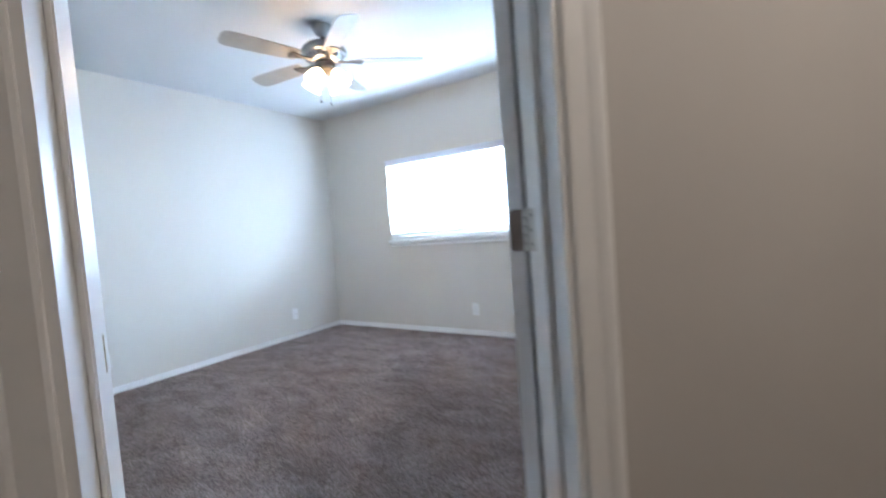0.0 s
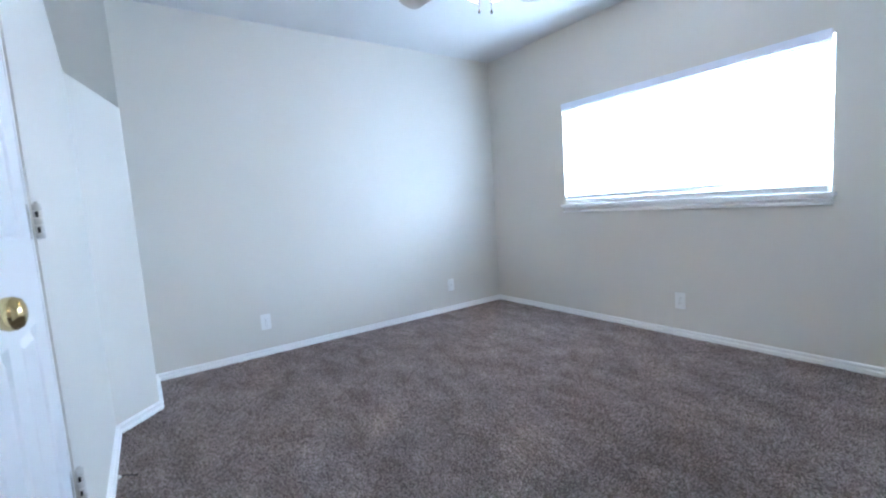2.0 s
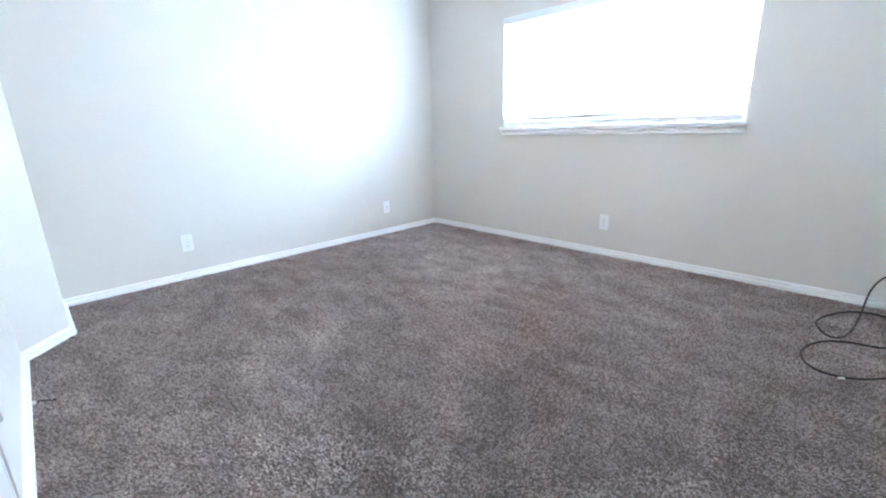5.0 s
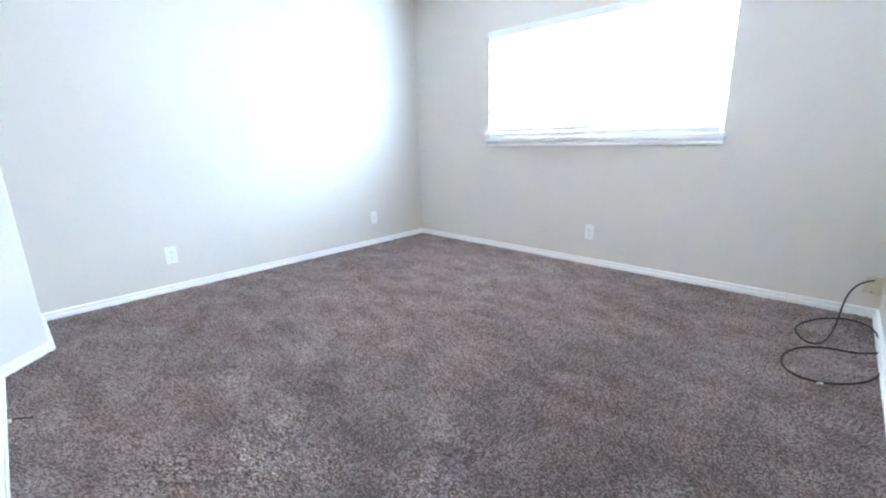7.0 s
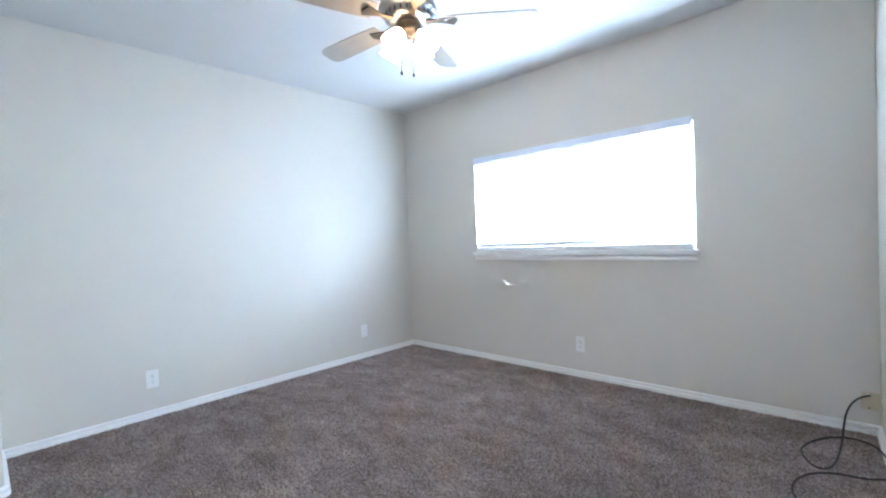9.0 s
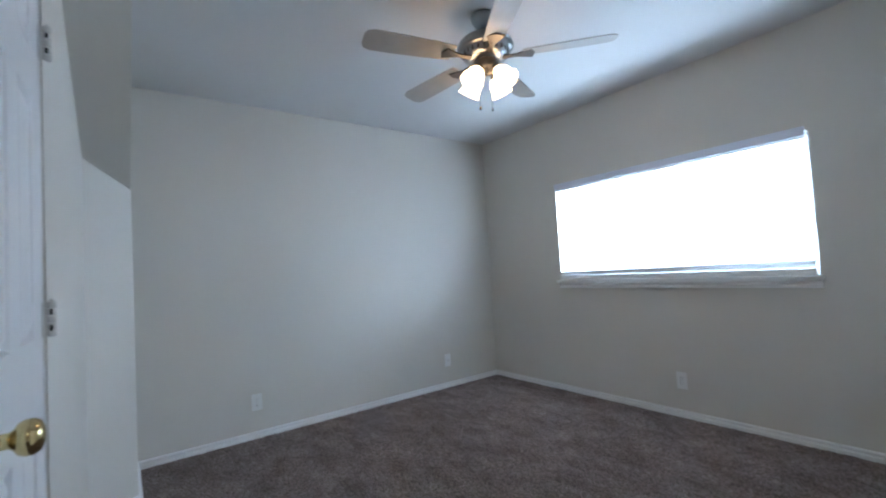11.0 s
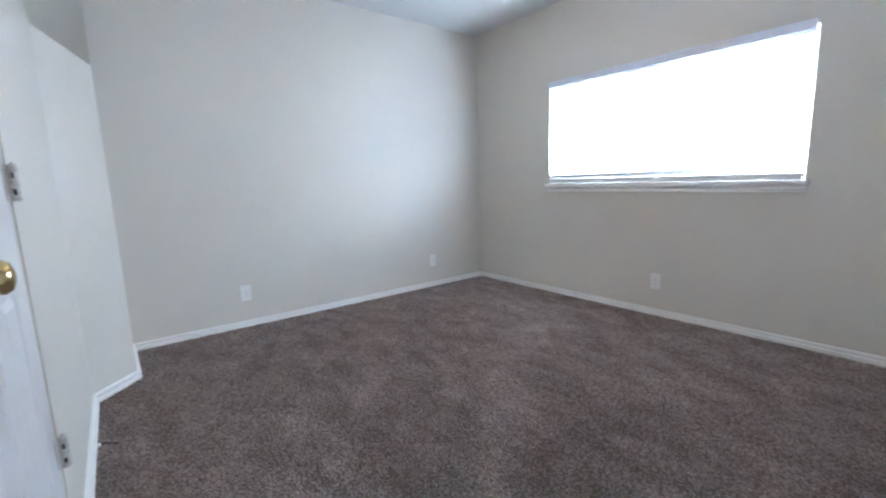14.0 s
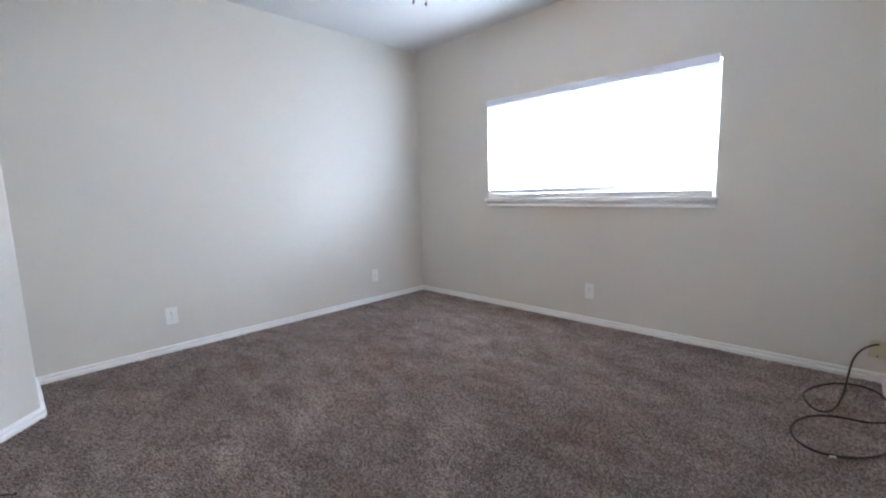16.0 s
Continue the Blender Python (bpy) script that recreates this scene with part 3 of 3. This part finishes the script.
stop = empty("spring_door_stop", pose(1.23, YB + 0.018, 0.022), "short dark spring door stop with a pale base on the baseboard", "door stop")
bm = bmesh.new()
lathe(bm, [(0.009, 0.0), (0.009, 0.004), (0.006, 0.009), (0.003, 0.012)], pose(0, 0, 0, -90, 0, 0), 14)
part("base", bm, PLATE, stop)
coil = [(0.0042 * math.cos(2.1 * k), 0.010 + 0.0012 * k, 0.0042 * math.sin(2.1 * k) - 0.00001 * k * k) for k in range(46)]
tube("spring", [Vector(p) for p in coil], 0.0018, RUBBER, stop)
bm = bmesh.new()
lathe(bm, [(0.0045, 0.058), (0.005, 0.060), (0.005, 0.066), (0.003, 0.068)], pose(0, 0, -0.015, -90, 0, 0), 12)
part("tip", bm, RUBBER, stop)


# ---- ceiling fan ----
def ceiling_fan():
    f = empty("ceiling_fan", pose(FAN[0], FAN[1], H), "brushed nickel ceiling fan with five blades and four lit glass shades", "ceiling fan")
    bm = bmesh.new()
    lathe(bm, [(0.066, 0.0), (0.066, -0.012), (0.060, -0.035), (0.040, -0.060), (0.022, -0.070)], None, 32)
    part("canopy", bm, NICKEL, f)
    bm = bmesh.new()
    lathe(bm, [(0.012, -0.065), (0.012, -0.115)], None, 16)
    part("downrod", bm, DARKMETAL, f)
    bm = bmesh.new()
    lathe(bm, [(0.030, -0.100), (0.075, -0.112), (0.118, -0.130), (0.140, -0.152), (0.146, -0.170), (0.146, -0.182), (0.136, -0.190), (0.120, -0.196),
               (0.116, -0.222), (0.090, -0.234), (0.062, -0.238)], None, 40)
    housing = part("motor_housing", bm, NICKEL, f, "domed brushed nickel housing")
    for i in range(24):
        a = 2 * math.pi * i / 24
        bm = bmesh.new()
        box(bm, 0.1165, 0.1195, -0.004, 0.004, -0.220, -0.199, Matrix.Rotation(a, 4, "Z"))
        part("vent", bm, DARKMETAL, housing)
    bm = bmesh.new()
    lathe(bm, [(0.052, -0.238), (0.062, -0.246), (0.062, -0.280), (0.050, -0.296), (0.030, -0.304), (0.012, -0.312)], None, 28)
    part("switch_housing", bm, DARKMETAL, f)
    for k in range(5):
        a = radians(41 + 72 * k)
        rot = Matrix.Rotation(a, 4, "Z")
        bm = bmesh.new()
        prism(bm, [(0.085, -0.018), (0.15, -0.012), (0.20, -0.030), (0.235, -0.045), (0.250, 0.0), (0.235, 0.045), (0.20, 0.030), (0.15, 0.012), (0.085, 0.018)], -0.236, -0.229)
        bmesh.ops.transform(bm, matrix=rot, verts=bm.verts[:])
        iron = part("blade_iron", bm, DARKMETAL, f)
        bm = bmesh.new()
        out = [(0.19, -0.052), (0.30, -0.060), (0.50, -0.066), (0.60, -0.066), (0.632, -0.055), (0.645, -0.030), (0.645, 0.030), (0.632, 0.055), (0.60, 0.066), (0.50, 0.066), (0.30, 0.060), (0.19, 0.052)]
        prism(bm, out, -0.003, 0.003)
        bmesh.ops.transform(bm, matrix=rot @ Matrix.Translation((0, 0, -0.224)) @ Matrix.Rotation(radians(12), 4, "X"), verts=bm.verts[:])
        part("blade", bm, BLADE, f, "grey-washed wooden blade")
    for k in range(4):
        a = radians(10 + 90 * k)
        arm = Matrix.Rotation(a, 4, "Z") @ Matrix.Translation((0.052, 0, -0.285)) @ Matrix.Rotation(radians(180 - 38), 4, "Y")
        bm = bmesh.new()
        lathe(bm, [(0.010, -0.02), (0.012, 0.015), (0.022, 0.022), (0.024, 0.034)], arm, 16)
        socket = part("lamp_arm", bm, NICKEL, f)
        bm = bmesh.new()
        steps = 24
        prof = [(0.023, 0.030), (0.034, 0.044), (0.043, 0.062), (0.046, 0.082), (0.046, 0.100), (0.051, 0.116), (0.058, 0.124)]
        inner = [(r - 0.003, z) for r, z in prof[::-1]]
        rings = []
        for j, (r, z) in enumerate(prof + inner):
            ring = []
            for i in range(steps):
                t = 2 * math.pi * i / steps
                rr = r * (1 + 0.05 * math.cos(8 * t) * min(1, max(0, (z - 0.05) / 0.07)))
                ring.append(bm.verts.new(arm @ Vector((rr * math.cos(t), rr * math.sin(t), z))))
            rings.append(ring)
        for p, q in zip(rings, rings[1:]):
            for i in range(steps):
                bm.faces.new((p[i], p[(i + 1) % steps], q[(i + 1) % steps], q[i])).smooth = True
        part("shade", bm, GLASS_SHADE, f, "lit tulip-shaped frosted glass shade")
        bm = bmesh.new()
        lathe(bm, [(0.008, 0.034), (0.012, 0.045), (0.020, 0.065), (0.022, 0.080), (0.015, 0.094), (0.004, 0.099)], arm, 16)
        part("bulb", bm, BULB, socket, "glowing warm bulb")
    for x, y, z in ((0.048, -0.021, -0.525), (-0.04, -0.02, -0.49)):
        bm = bmesh.new()
        lathe(bm, [(0.0012, -0.29), (0.0012, z + 0.02)], pose(x, y, 0), 6)
        lathe(bm, [(0.002, z + 0.022), (0.0055, z + 0.012), (0.006, z + 0.004), (0.003, z)], pose(x, y, 0), 10)
        part("pull_chain", bm, DARKMETAL, f, "pull chain with a dark fob")


ceiling_fan()


# ---- hall light: unseen fixture added to give the hall its warm light ----
hl = empty("added_hall_light", pose(HALL_LIGHT[0], HALL_LIGHT[1], H), "flush round ceiling light with a glowing dome, added unseen to light the hall", "ceiling light")
bm = bmesh.new()
lathe(bm, [(0.17, 0.0), (0.17, -0.018), (0.155, -0.024)], None, 32)
part("rim", bm, NICKEL, hl)
bm = bmesh.new()
lathe(bm, [(0.150, -0.022), (0.140, -0.05), (0.110, -0.075), (0.06, -0.092), (0.01, -0.097)], None, 32)
part("diffuser", bm, HALL_GLOW, hl, "glowing opal glass dome")


# ---- carpet pile ----
def carpet_pile():
    """Leaning tufts over the floor that lies open to view; the lean drifts in strokes."""
    rng = np.random.default_rng(7)
    x = rng.uniform(0.0, 3.62, 500000)
    y = rng.uniform(-3.42, 0.0, x.size)
    ok = np.ones(x.size, bool)
    ok &= ~((x < 0.70) & (y < YF - np.clip(x - 0.526, 0, 1)))
    ok &= ~((y < YB - (x - 0.726) * 0.0126) & (x < KX))
    ok &= (x < KX) | (y > HL.y + (HL.x - x) * 0.31)
    ok &= (x - HL.x) * DN.x + (y - HL.y) * DN.y > -0.10
    x, y = x[ok], y[ok]
    k = x.size

    def field(sx, sy, turned):
        """Smooth random strokes of about sx by sy metres, from -1 to 1."""
        c, q = math.cos(turned), math.sin(turned)
        u, v = (x * c + y * q) / sx + 200, (y * c - x * q) / sy + 200
        grid = rng.uniform(-1, 1, (400, 400))
        i, j = u.astype(int), v.astype(int)
        fu, fv = u - i, v - j
        fu, fv = fu * fu * (3 - 2 * fu), fv * fv * (3 - 2 * fv)
        i, j = i % 399, j % 399
        return (grid[i, j] * (1 - fu) + grid[i + 1, j] * fu) * (1 - fv) + (grid[i, j + 1] * (1 - fu) + grid[i + 1, j + 1] * fu) * fv

    # rows of vacuum strokes, scuffs across them and combed streaks under the window
    stroke = 0.8 * field(0.13, 0.55, 0.75) + 0.6 * field(0.22, 0.16, 0.2) + 0.5 * field(0.06, 0.05, 0.0)
    stroke += 1.2 * field(0.045, 0.32, 0.0) * np.clip(1.0 + y / 0.75, 0, 1)
    heading = -1.35 + 1.0 * stroke + rng.normal(0, 0.7, k)
    lean = rng.uniform(0.003, 0.010, k)
    high = rng.uniform(0.003, 0.0115, k) * (1 + 0.16 * stroke)
    r = rng.uniform(0.0030, 0.0052, k)
    turn = rng.uniform(0, 2 * math.pi, k)
    co = np.empty((k, 4, 3))
    for i in range(3):
        a = turn + i * 2 * math.pi / 3
        co[:, i, 0], co[:, i, 1], co[:, i, 2] = x + r * np.cos(a), y + r * np.sin(a), 0.0005
    co[:, 3, 0], co[:, 3, 1], co[:, 3, 2] = x + lean * np.cos(heading), y + lean * np.sin(heading), high
    base = (np.arange(k) * 4)[:, None]
    tri = np.concatenate([base + np.array(q) for q in ((0, 1, 3), (1, 2, 3), (2, 0, 3))], 1).ravel()
    me = bpy.data.meshes.new("carpet_pile")
    me.vertices.add(k * 4)
    me.vertices.foreach_set("co", co.ravel())
    me.loops.add(k * 9)
    me.loops.foreach_set("vertex_index", tri.astype(np.int32))
    me.polygons.add(k * 3)
    me.polygons.foreach_set("loop_start", np.arange(0, k * 9, 3, dtype=np.int32))
    me.update(calc_edges=True)
    me.materials.append(PILE)
    tagged(new("carpet_pile", me), "taupe carpet tufts brushed in strokes", "carpet", "", "stuff")


carpet_pile()
